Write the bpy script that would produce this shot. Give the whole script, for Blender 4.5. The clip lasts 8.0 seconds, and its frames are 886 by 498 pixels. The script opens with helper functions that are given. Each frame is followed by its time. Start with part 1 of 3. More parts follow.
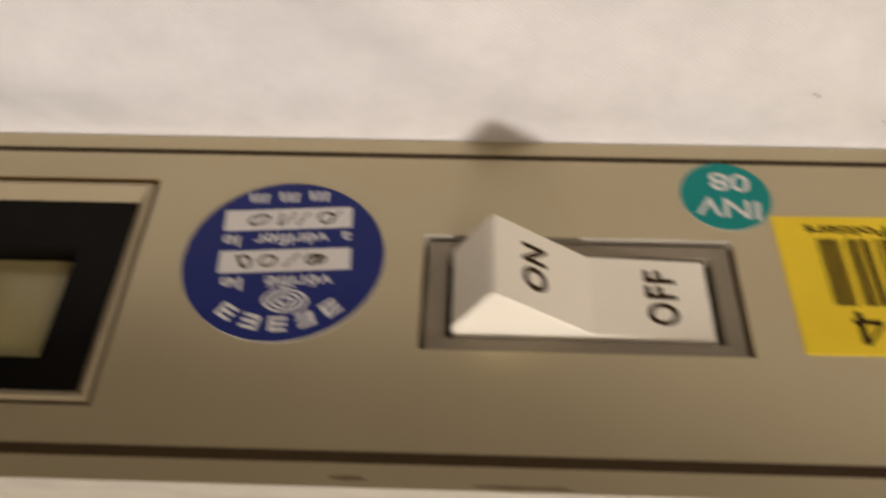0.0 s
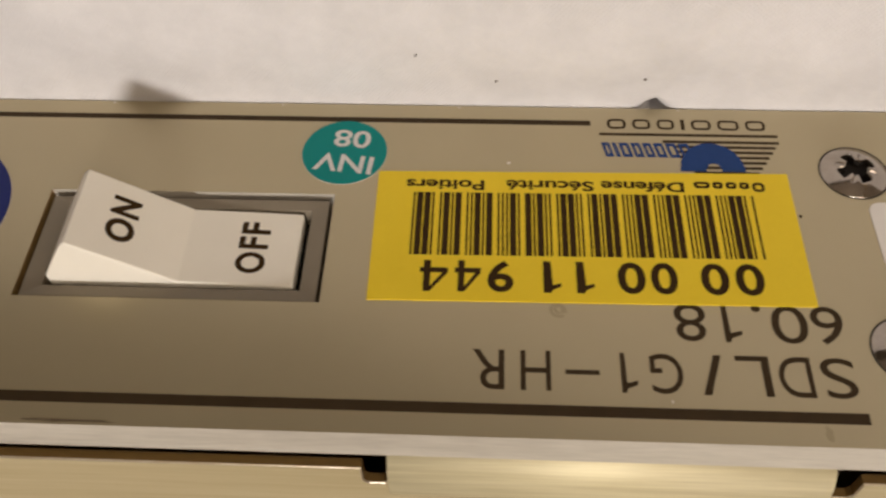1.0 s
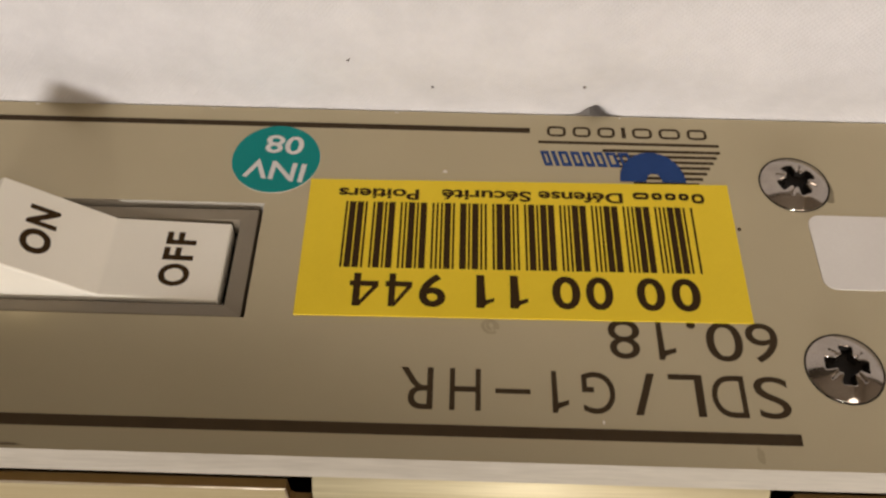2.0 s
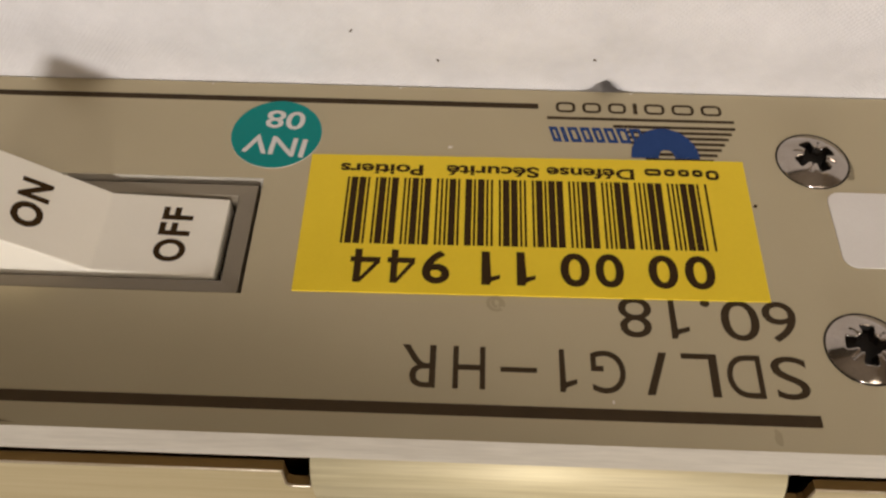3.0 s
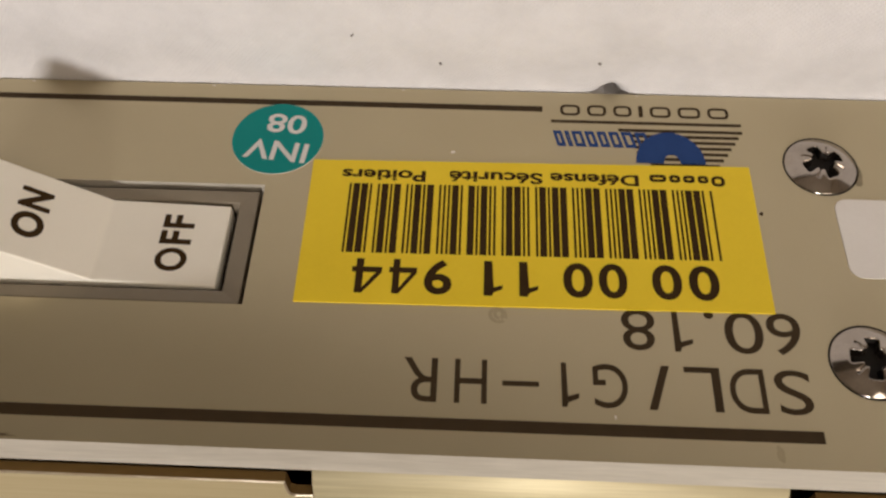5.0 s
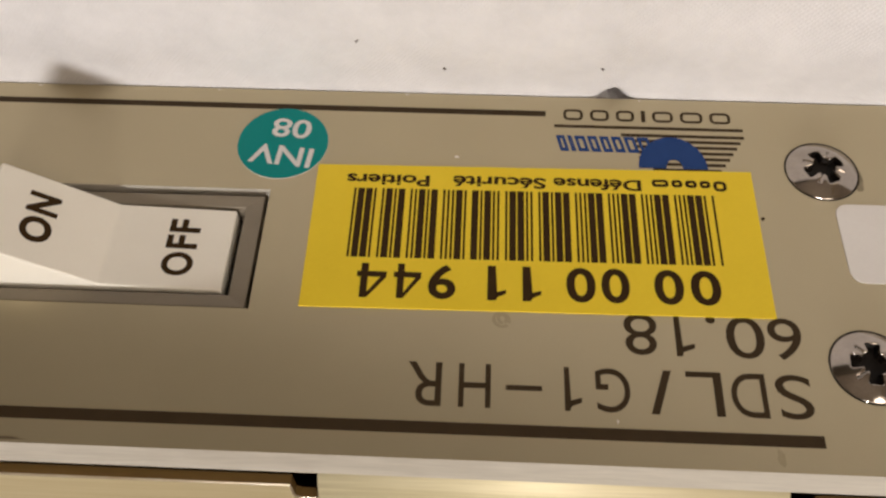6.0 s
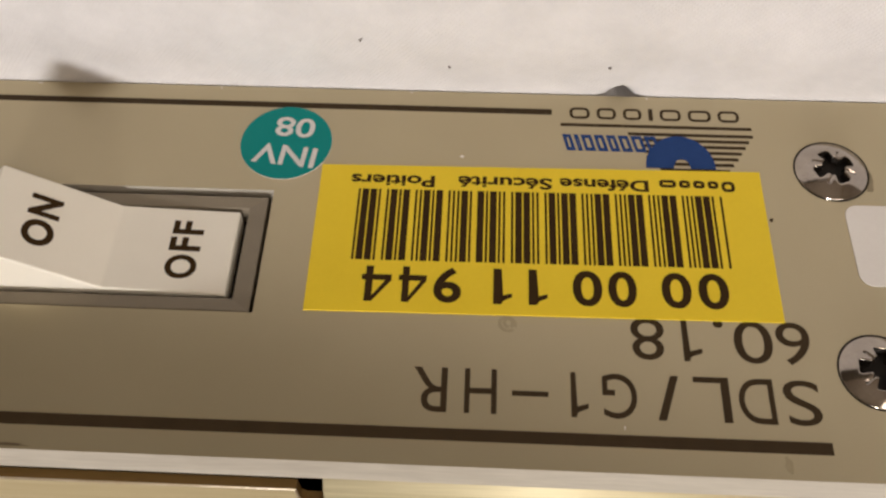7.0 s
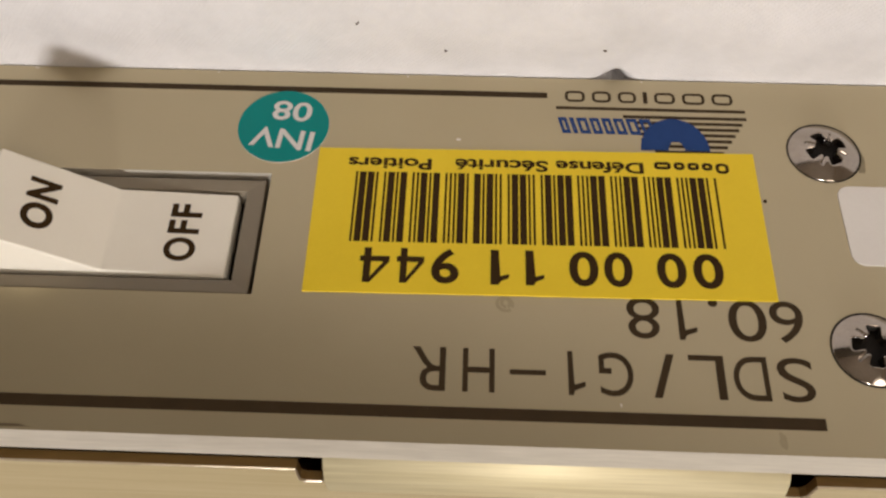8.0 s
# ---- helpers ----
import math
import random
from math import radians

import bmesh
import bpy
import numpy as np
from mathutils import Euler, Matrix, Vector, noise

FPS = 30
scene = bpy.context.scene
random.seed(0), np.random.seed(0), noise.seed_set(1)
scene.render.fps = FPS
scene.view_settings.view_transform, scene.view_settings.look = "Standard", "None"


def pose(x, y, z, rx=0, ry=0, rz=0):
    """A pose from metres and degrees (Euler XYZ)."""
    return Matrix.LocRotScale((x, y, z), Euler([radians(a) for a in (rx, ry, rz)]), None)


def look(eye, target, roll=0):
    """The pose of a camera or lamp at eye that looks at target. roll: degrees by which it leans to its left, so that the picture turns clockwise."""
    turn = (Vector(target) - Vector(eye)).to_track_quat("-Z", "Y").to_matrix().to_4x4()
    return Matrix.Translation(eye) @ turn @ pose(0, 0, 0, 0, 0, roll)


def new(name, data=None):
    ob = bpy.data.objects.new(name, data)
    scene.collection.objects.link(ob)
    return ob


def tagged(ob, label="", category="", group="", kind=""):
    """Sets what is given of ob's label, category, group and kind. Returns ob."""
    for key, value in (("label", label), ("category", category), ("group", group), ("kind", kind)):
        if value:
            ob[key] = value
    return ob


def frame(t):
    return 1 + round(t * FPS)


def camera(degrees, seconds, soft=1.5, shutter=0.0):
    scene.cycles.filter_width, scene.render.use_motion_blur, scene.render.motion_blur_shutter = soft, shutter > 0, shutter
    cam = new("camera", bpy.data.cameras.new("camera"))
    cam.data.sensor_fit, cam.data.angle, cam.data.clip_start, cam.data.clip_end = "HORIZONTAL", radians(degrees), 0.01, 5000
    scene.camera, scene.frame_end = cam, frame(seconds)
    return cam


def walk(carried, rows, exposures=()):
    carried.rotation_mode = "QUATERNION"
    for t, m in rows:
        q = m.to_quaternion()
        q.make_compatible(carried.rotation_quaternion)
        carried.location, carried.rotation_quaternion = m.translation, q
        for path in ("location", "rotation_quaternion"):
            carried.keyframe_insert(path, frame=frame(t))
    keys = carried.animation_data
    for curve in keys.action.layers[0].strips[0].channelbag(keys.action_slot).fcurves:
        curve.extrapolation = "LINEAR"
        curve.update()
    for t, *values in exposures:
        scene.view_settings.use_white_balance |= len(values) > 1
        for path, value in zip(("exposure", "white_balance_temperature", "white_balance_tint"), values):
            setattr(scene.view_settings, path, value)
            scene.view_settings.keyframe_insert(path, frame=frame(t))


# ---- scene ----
cam = camera(52.5, 8.0, soft=2.4, shutter=0.5)
PATH = [
    (0, (0.00171, -0.07985, 0.08229), (0.00230, -0.06432, 0.06971), -177.35),
    (0.2, (-0.00958, -0.07950, 0.08480), (-0.00918, -0.06378, 0.07244), -177.96),
    (0.3, (-0.01753, -0.08041, 0.08416), (-0.01698, -0.06460, 0.07193), -177.67),
    (0.5, (-0.02763, -0.08111, 0.08227), (-0.02701, -0.06514, 0.07023), -177.51),
    (0.7, (-0.03648, -0.08208, 0.08374), (-0.03581, -0.06598, 0.07190), -177.46),
    (0.8, (-0.04029, -0.08228, 0.08565), (-0.03967, -0.06621, 0.07376), -177.62),
    (1, (-0.04623, -0.08407, 0.08525), (-0.04539, -0.06797, 0.07341), -176.99),
    (1.5, (-0.04845, -0.08415, 0.08413), (-0.04798, -0.06798, 0.07237), -177.58),
    (2, (-0.05047, -0.08352, 0.08083), (-0.05029, -0.06722, 0.06924), -178.10),
    (2.2, (-0.05041, -0.08108, 0.08216), (-0.05014, -0.06487, 0.07044), -177.81),
    (3.3, (-0.05155, -0.07860, 0.08074), (-0.05110, -0.06240, 0.06902), -177.33),
    (3.5, (-0.05080, -0.07894, 0.07991), (-0.05039, -0.06266, 0.06830), -177.43),
    (4, (-0.05136, -0.07919, 0.07935), (-0.05088, -0.06289, 0.06777), -177.30),
    (4.5, (-0.05149, -0.08074, 0.07822), (-0.05092, -0.06430, 0.06685), -177.03),
    (4.7, (-0.05167, -0.08067, 0.07795), (-0.05106, -0.06415, 0.06670), -177.00),
    (5.8, (-0.05214, -0.08177, 0.07631), (-0.05151, -0.06503, 0.06538), -177.02),
    (6, (-0.05158, -0.08203, 0.07706), (-0.05094, -0.06535, 0.06605), -176.94),
    (6.5, (-0.05138, -0.08186, 0.07489), (-0.05075, -0.06504, 0.06408), -176.97),
    (7, (-0.05116, -0.08280, 0.07433), (-0.05048, -0.06584, 0.06374), -176.93),
    (7.5, (-0.05064, -0.08269, 0.07552), (-0.05009, -0.06569, 0.06498), -177.22),
    (8, (-0.05055, -0.08279, 0.07587), (-0.05007, -0.06576, 0.06540), -177.51),
]
walk(cam, [(t, look(eye, target, roll)) for t, eye, target, roll in PATH],
     exposures=((0.0, -0.09, 6760, 11), (0.5, -0.12, 6760, 11), (1.0, -0.15, 6650, 11), (2.0, -0.16, 6500, 10.5), (4.7, -0.19, 6500, 10.5), (5.8, -0.04, 6400, 10.5), (8.0, -0.03, 6380, 10.5)))

# ---- light: a warm ceiling lamp in a closed room, dim evening sky outside ----
world = bpy.data.worlds.new("world")
world.use_nodes = True
world.node_tree.nodes["Background"].inputs["Color"].default_value = (0.014, 0.011, 0.008, 1)
scene.world = world
TABLE_TOP = -0.0085
FLOOR, CEILING = -0.76, 1.86
LAMP = (-0.03, -0.265, CEILING - 0.09)
disc = bpy.data.lights.new("ceiling_lamp_light", "AREA")
disc.shape, disc.size, disc.size_y, disc.energy, disc.color = "ELLIPSE", 0.32, 0.20, 22.0, (1.0, 0.955, 0.92)
lamp_ob = new("ceiling_lamp_light", disc)
lamp_ob.matrix_world = look(LAMP, (LAMP[0], LAMP[1], 0))
FILL_GLOBE = (-0.32, -0.38, 0.42)  # globe of an added fill lamp, out of view


# ---- materials ----
def nodes_of(name):
    m = bpy.data.materials.new(name)
    m.use_nodes = True
    nt = m.node_tree
    return m, nt, nt.nodes["Principled BSDF"]


def add(nt, kind, **values):
    n = nt.nodes.new(kind)
    for key, value in values.items():
        n.inputs[key].default_value = value
    return n


def surface(name, a, b, rough=(0.4, 0.5), metal=0.0, coarse=60.0, fine=2500.0, bump=0.02, depth=0.0001, stretch=(1, 1, 1), spec=0.5, fine_mix=0.35):
    """A surface with colour between a and b, broken up at two scales, and a fine relief."""
    m, nt, shader = nodes_of(name)
    geo = nt.nodes.new("ShaderNodeNewGeometry")
    mapping = add(nt, "ShaderNodeMapping", Scale=stretch)
    nt.links.new(geo.outputs["Position"], mapping.inputs["Vector"])
    big = add(nt, "ShaderNodeTexNoise", Scale=coarse, Detail=5.0, Roughness=0.6)
    small = add(nt, "ShaderNodeTexNoise", Scale=fine, Detail=3.0, Roughness=0.6)
    for n in (big, small):
        nt.links.new(mapping.outputs["Vector"], n.inputs["Vector"])
    blend = nt.nodes.new("ShaderNodeMix")
    blend.data_type = "FLOAT"
    blend.inputs["Factor"].default_value = fine_mix
    nt.links.new(big.outputs["Fac"], blend.inputs["A"])
    nt.links.new(small.outputs["Fac"], blend.inputs["B"])
    ramp = nt.nodes.new("ShaderNodeValToRGB")
    ramp.color_ramp.elements[0].position, ramp.color_ramp.elements[1].position = 0.3, 0.7
    ramp.color_ramp.elements[0].color, ramp.color_ramp.elements[1].color = (*a, 1), (*b, 1)
    nt.links.new(blend.outputs["Result"], ramp.inputs["Fac"])
    nt.links.new(ramp.outputs["Color"], shader.inputs["Base Color"])
    span = add(nt, "ShaderNodeMapRange", **{"To Min": rough[0], "To Max": rough[1]})
    nt.links.new(blend.outputs["Result"], span.inputs["Value"])
    nt.links.new(span.outputs["Result"], shader.inputs["Roughness"])
    shader.inputs["Metallic"].default_value = metal
    shader.inputs["Specular IOR Level"].default_value = spec
    if bump:
        relief = add(nt, "ShaderNodeBump", Strength=bump, Distance=depth)
        nt.links.new(small.outputs["Fac"], relief.inputs["Height"])
        nt.links.new(relief.outputs["Normal"], shader.inputs["Normal"])
    return m


def cloth_material():
    """White woven cotton: two crossed wave textures make the threads."""
    m, nt, shader = nodes_of("white_cotton")
    geo = nt.nodes.new("ShaderNodeNewGeometry")
    turn = add(nt, "ShaderNodeMapping", Rotation=(0, 0, radians(38)))
    nt.links.new(geo.outputs["Position"], turn.inputs["Vector"])
    waves = []
    for axis in ("X", "Y"):
        w = add(nt, "ShaderNodeTexWave", Scale=640.0, Distortion=3.5, Detail=3.0, **{"Detail Scale": 2.0})
        w.bands_direction = axis
        nt.links.new(turn.outputs["Vector"], w.inputs["Vector"])
        waves.append(w)
    weave = nt.nodes.new("ShaderNodeMath")
    weave.operation = "MULTIPLY"
    nt.links.new(waves[0].outputs["Fac"], weave.inputs[0])
    nt.links.new(waves[1].outputs["Fac"], weave.inputs[1])
    mottle = add(nt, "ShaderNodeTexNoise", Scale=160.0, Detail=6.0, Roughness=0.65)
    nt.links.new(geo.outputs["Position"], mottle.inputs["Vector"])
    ramp = nt.nodes.new("ShaderNodeValToRGB")
    ramp.color_ramp.elements[0].position, ramp.color_ramp.elements[1].position = 0.3, 0.65
    ramp.color_ramp.elements[0].color, ramp.color_ramp.elements[1].color = (0.662, 0.642, 0.637, 1), (0.743, 0.72, 0.715, 1)
    nt.links.new(mottle.outputs["Fac"], ramp.inputs["Fac"])
    nt.links.new(ramp.outputs["Color"], shader.inputs["Base Color"])
    total = add(nt, "ShaderNodeMath")
    total.operation = "ADD"
    nt.links.new(weave.outputs[0], total.inputs[0])
    nt.links.new(mottle.outputs["Fac"], total.inputs[1])
    relief = add(nt, "ShaderNodeBump", Strength=0.6, Distance=0.0001)
    nt.links.new(total.outputs[0], relief.inputs["Height"])
    nt.links.new(relief.outputs["Normal"], shader.inputs["Normal"])
    shader.inputs["Roughness"].default_value = 0.9
    shader.inputs["Specular IOR Level"].default_value = 0.2
    shader.inputs["Sheen Weight"].default_value = 0.03
    return m


PANEL = surface("satin_champagne_anodised_aluminium", (0.44, 0.372, 0.237), (0.48, 0.41, 0.264), (0.30, 0.38), 0.5, 45, 5000, 0.05, 0.00003, spec=0.8)
CUT_EDGE = surface("bare_cut_aluminium", (0.50, 0.455, 0.38), (0.80, 0.745, 0.64), (0.4, 0.6), 0.3, 90, 1500, 0.2, 0.00005, (0.15, 1, 1))
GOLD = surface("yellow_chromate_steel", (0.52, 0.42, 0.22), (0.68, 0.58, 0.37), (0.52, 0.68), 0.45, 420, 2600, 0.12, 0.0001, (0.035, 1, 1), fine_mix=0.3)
# brown that paints the shade in panel cut-outs and along cover edges
SHADED_EDGE = surface("brown_shaded_edge", (0.20, 0.115, 0.035), (0.33, 0.20, 0.065), (0.45, 0.6), 0.3, 200, 2500, 0.2, 0.00005, (0.2, 1, 1))
GLINT_RIM = surface("bright_glint_rim", (0.62, 0.50, 0.30), (0.95, 0.88, 0.74), (0.22, 0.4), 0.9, 350, 1500, 0.3, 0.0001, (0.3, 1, 1))
# lighter copy of the chromate steel: paints the lamp's sheen on the bent tabs
LIT_TAB_GOLD = surface("lit_brushed_chromate", (0.58, 0.49, 0.265), (0.97, 0.88, 0.61), (0.5, 0.68), 0.25, 420, 2600, 0.14, 0.0001, (0.035, 1, 1), fine_mix=0.3)
CHROME = surface("nickel_plated_steel", (0.33, 0.29, 0.25), (0.45, 0.40, 0.355), (0.08, 0.17), 1.0, 300, 4000, 0.06, 0.00003)
# near-black that paints the shade inside screw recesses and round the heads
RECESS = surface("shade_dark_recess", (0.006, 0.005, 0.004), (0.024, 0.019, 0.015), (0.5, 0.65), 0.0, 500, 4000, 0.1, 0.00003, spec=0.15)
INK = surface("dark_brown_ink", (0.034, 0.018, 0.006), (0.050, 0.028, 0.010), (0.6, 0.72), 0, 300, 6000, 0.05, 0.00002, spec=0.07)
BLUE_INK = surface("blue_ink", (0.010, 0.042, 0.165), (0.015, 0.056, 0.21), (0.45, 0.55), 0, 300, 6000, 0.05, 0.00002, spec=0.2)
PANEL_INK = surface("brown_panel_ink", (0.038, 0.024, 0.011), (0.057, 0.037, 0.018), (0.55, 0.68), 0, 300, 6000, 0.05, 0.00002, spec=0.12)
YELLOW = surface("yellow_label_paper", (0.81, 0.59, 0.024), (0.88, 0.65, 0.032), (0.5, 0.62), 0, 120, 4000, 0.05, 0.00003, spec=0.25)
TEAL = surface("teal_sticker", (0.001, 0.22, 0.21), (0.002, 0.26, 0.245), (0.42, 0.5), 0, 120, 4000, 0.05, 0.00002, spec=0.15)
NAVY = surface("navy_sticker", (0.006, 0.015, 0.13), (0.010, 0.022, 0.165), (0.4, 0.5), 0, 120, 4000, 0.05, 0.00002, spec=0.25)
PRINT_WHITE = surface("white_print", (0.66, 0.64, 0.62), (0.74, 0.72, 0.70), (0.5, 0.6), 0, 200, 5000, 0.05, 0.00002)
PAPER_EDGE = surface("pale_paper_edge", (0.60, 0.56, 0.48), (0.72, 0.68, 0.60), (0.6, 0.7), 0, 300, 5000, 0.1, 0.00003)
LABEL_WHITE = surface("white_sticker", (0.74, 0.70, 0.66), (0.80, 0.77, 0.73), (0.5, 0.6), 0, 90, 4000, 0.08, 0.00003)
ROCKER = surface("ivory_plastic", (0.85, 0.80, 0.69), (0.885, 0.835, 0.725), (0.36, 0.45), 0, 150, 4000, 0.06, 0.00003)
GREY = surface("grey_plastic", (0.205, 0.17, 0.12), (0.24, 0.20, 0.144), (0.45, 0.55), 0, 150, 5000, 0.15, 0.00003)
BLACK = surface("black_plastic", (0.003, 0.0025, 0.0025), (0.007, 0.006, 0.005), (0.4, 0.5), 0, 150, 4000, 0.08, 0.00003, spec=0.08)
LCD = surface("olive_lcd", (0.35, 0.31, 0.15), (0.39, 0.345, 0.17), (0.15, 0.25), 0, 80, 3000, 0.0)
CHAMPAGNE = surface("champagne_frame", (0.33, 0.27, 0.17), (0.37, 0.305, 0.195), (0.35, 0.45), 0.0, 150, 4000, 0.05, 0.00003)
SMUDGE = surface("grey_smudge", (0.33, 0.275, 0.17), (0.40, 0.335, 0.21), (0.5, 0.6), 0, 900, 6000, 0.1, 0.00003)
SCUFF = surface("brown_scuff", (0.09, 0.06, 0.03), (0.21, 0.16, 0.095), (0.5, 0.6), 0, 1500, 6000, 0.1, 0.00003)
SCREW_SHADOW = surface("brown_screw_shadow", (0.20, 0.165, 0.10), (0.32, 0.265, 0.165), (0.5, 0.65), 0.3, 700, 5000, 0.1, 0.00003)
LINT = surface("dark_lint", (0.15, 0.125, 0.11), (0.27, 0.235, 0.21), (0.7, 0.9), 0, 900, 6000, 0.0)
GLOW = surface("fill_globe_glow", (0.8, 0.78, 0.74), (0.84, 0.82, 0.78), (0.2, 0.3), 0, 20, 300, 0.0)
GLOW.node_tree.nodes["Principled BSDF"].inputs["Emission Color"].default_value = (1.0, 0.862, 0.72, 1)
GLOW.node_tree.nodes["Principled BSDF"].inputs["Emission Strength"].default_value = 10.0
CLOTH = cloth_material()
# unseen table, set dark so the panel's upper part reflects little light
WOOD = surface("dark_table_wood", (0.030, 0.023, 0.014), (0.052, 0.040, 0.025), (0.4, 0.55), 0, 6, 90, 0.15, 0.001, (0.15, 1, 1))
PARQUET = surface("oak_floor", (0.13, 0.08, 0.045), (0.22, 0.14, 0.08), (0.35, 0.5), 0, 3, 60, 0.1, 0.001, (0.2, 1, 1))
PLASTER = surface("cream_plaster", (0.66, 0.58, 0.48), (0.72, 0.64, 0.53), (0.8, 0.9), 0, 2, 200, 0.1, 0.001)
CEILING_PAINT = surface("white_ceiling_paint", (0.63, 0.56, 0.47), (0.69, 0.62, 0.53), (0.8, 0.9), 0, 2, 200, 0.1, 0.001)
OPAL = surface("opal_glass", (0.8, 0.78, 0.74), (0.84, 0.82, 0.78), (0.2, 0.3), 0, 20, 300, 0.0)
OPAL.node_tree.nodes["Principled BSDF"].inputs["Emission Color"].default_value = (1.0, 0.955, 0.92, 1)
OPAL.node_tree.nodes["Principled BSDF"].inputs["Emission Strength"].default_value = 4.0

MM = 0.001


# ---- building helpers; lengths in millimetres unless said otherwise ----
def empty(name, label="", category="", kind="", group=""):
    return tagged(new(name), label, category, group, kind)


def part(name, bm, material, parent=None, label="", smooth=False):
    """Links a bmesh, drawn in millimetres, as one mesh object under a thing or a part."""
    bmesh.ops.scale(bm, vec=(MM, MM, MM), verts=bm.verts)
    me = bpy.data.meshes.new(name)
    bm.to_mesh(me)
    bm.free()
    for m in (material if isinstance(material, (list, tuple)) else [material]):
        me.materials.append(m)
    if smooth:
        me.shade_smooth()
    ob = new(name, me)
    ob.parent = parent
    return tagged(ob, label)


def bevel_sharp(bm, width, segments=2, angle=25):
    edges = [e for e in bm.edges if len(e.link_faces) == 2 and e.calc_face_angle(0) > radians(angle)]
    bmesh.ops.bevel(bm, geom=edges, offset=width, segments=segments, affect="EDGES", profile=0.5, clamp_overlap=True)


def box(x0, x1, y0, y1, z0, z1, width=0.0, bm=None):
    own = bm or bmesh.new()
    geom = bmesh.ops.create_cube(own, size=1.0)["verts"]
    for v in geom:
        v.co = Vector(((x0 + x1) / 2 + v.co.x * (x1 - x0), (y0 + y1) / 2 + v.co.y * (y1 - y0), (z0 + z1) / 2 + v.co.z * (z1 - z0)))
    if width and bm is None:
        bevel_sharp(own, width)
    return own


def plate(points, y_front, y_back, bm=None, width=0.0):
    """A flat piece standing in the panel's plane: outline of (x, z), front and back y."""
    own = bm or bmesh.new()
    front = [own.verts.new((x, y_front, z)) for x, z in points]
    back = [own.verts.new((x, y_back, z)) for x, z in points]
    own.faces.new(front)
    own.faces.new(back[::-1])
    n = len(points)
    for i in range(n):
        j = (i + 1) % n
        own.faces.new((front[j], front[i], back[i], back[j]))
    bmesh.ops.recalc_face_normals(own, faces=own.faces)
    if width:
        bevel_sharp(own, width, 1, 60)
    return own


def turned(points, cx, cz, degrees):
    c, s = math.cos(radians(degrees)), math.sin(radians(degrees))
    return [(cx + c * x - s * z, cz + s * x + c * z) for x, z in points]


def rect(w, h, cx=0.0, cz=0.0):
    return [(cx - w / 2, cz - h / 2), (cx + w / 2, cz - h / 2), (cx + w / 2, cz + h / 2), (cx - w / 2, cz + h / 2)]


def rounded(x0, x1, z0, z1, r, n=6):
    out = []
    for cx, cz, start in ((x1 - r, z0 + r, -90), (x1 - r, z1 - r, 0), (x0 + r, z1 - r, 90), (x0 + r, z0 + r, 180)):
        out += [(cx + r * math.cos(radians(start + 90 * i / n)), cz + r * math.sin(radians(start + 90 * i / n))) for i in range(n + 1)]
    return out


def circle(r, n=72):
    return [(r * math.cos(2 * math.pi * i / n), r * math.sin(2 * math.pi * i / n)) for i in range(n)]


glyph_cache = {}


def glyph(text, fat=0.0):
    """The flat mesh of a text in the built-in font, as points in a unit box and faces."""
    if (text, fat) not in glyph_cache:
        cu = bpy.data.curves.new("lettering", "FONT")
        cu.body, cu.offset, cu.resolution_u = text, fat, 6
        ob = new("lettering", cu)
        bpy.context.view_layer.update()
        me = bpy.data.meshes.new_from_object(ob.evaluated_get(bpy.context.evaluated_depsgraph_get()))
        co = [tuple(v.co) for v in me.vertices]
        faces = [tuple(p.vertices) for p in me.polygons]
        bpy.data.objects.remove(ob)
        bpy.data.meshes.remove(me)
        x0, x1 = min(c[0] for c in co), max(c[0] for c in co)
        z0, z1 = min(c[1] for c in co), max(c[1] for c in co)
        glyph_cache[text, fat] = ([((c[0] - x0) / (x1 - x0), (c[1] - z0) / (z1 - z0)) for c in co], faces)
    return glyph_cache[text, fat]


def drawn(text, stroke):
    """The figures one and four from straight strokes, in a unit box."""
    if text == "1":
        shapes = [[(1 - stroke, 0), (1, 0), (1, 1), (1 - stroke, 1), (1 - 1.25 * stroke, 0.90)], [(1 - 1.25 * stroke, 0.90), (0, 0.80), (0, 0.69), (1 - stroke, 0.77)]]
    else:
        a = stroke
        shapes = [[(0.62, 0), (0.62 + a, 0), (0.62 + a, 1), (0.62, 1)], [(0, 0.24), (0.62, 0.24), (0.62, 0.40), (0, 0.40)], [(0.62 + a, 0.24), (1, 0.24), (1, 0.40), (0.62 + a, 0.40)],
                  [(0, 0.40), (0.2, 0.40), (0.62, 0.84), (0.62, 1)]]
    points, faces = [], []
    for sh in shapes:
        faces.append(tuple(range(len(points), len(points) + len(sh))))
        points += sh
    return points, faces


def letter(bm, text, origin, along, up, w, h, fat=0.0):
    """Adds a text to bm: its lower left corner at origin, w long and h high."""
    points, faces = drawn(text, 0.44 if fat > 0.01 else 0.30) if text == "1" else drawn(text, 0.25) if text == "4" else glyph(text, fat)
    o, a, u = Vector(origin), Vector(along), Vector(up)
    verts = [bm.verts.new(o + a * (p * w) + u * (q * h)) for p, q in points]
    for f in faces:
        try:
            bm.faces.new([verts[i] for i in f])
        except ValueError:
            pass
    return bm


def on_panel(bm, text, x0, x1, z0, z1, y, fat=0.0, tilt=0.0):
    """A text in the panel's plane that fills the box, turned about the box's middle."""
    c, s = math.cos(radians(tilt)), math.sin(radians(tilt))
    w, h = x1 - x0, z1 - z0
    a, u = Vector((c, 0, s)), Vector((-s, 0, c))
    o = Vector(((x0 + x1) / 2, y, (z0 + z1) / 2)) - a * (w / 2) - u * (h / 2)
    return letter(bm, text, o, a, u, w, h, fat)


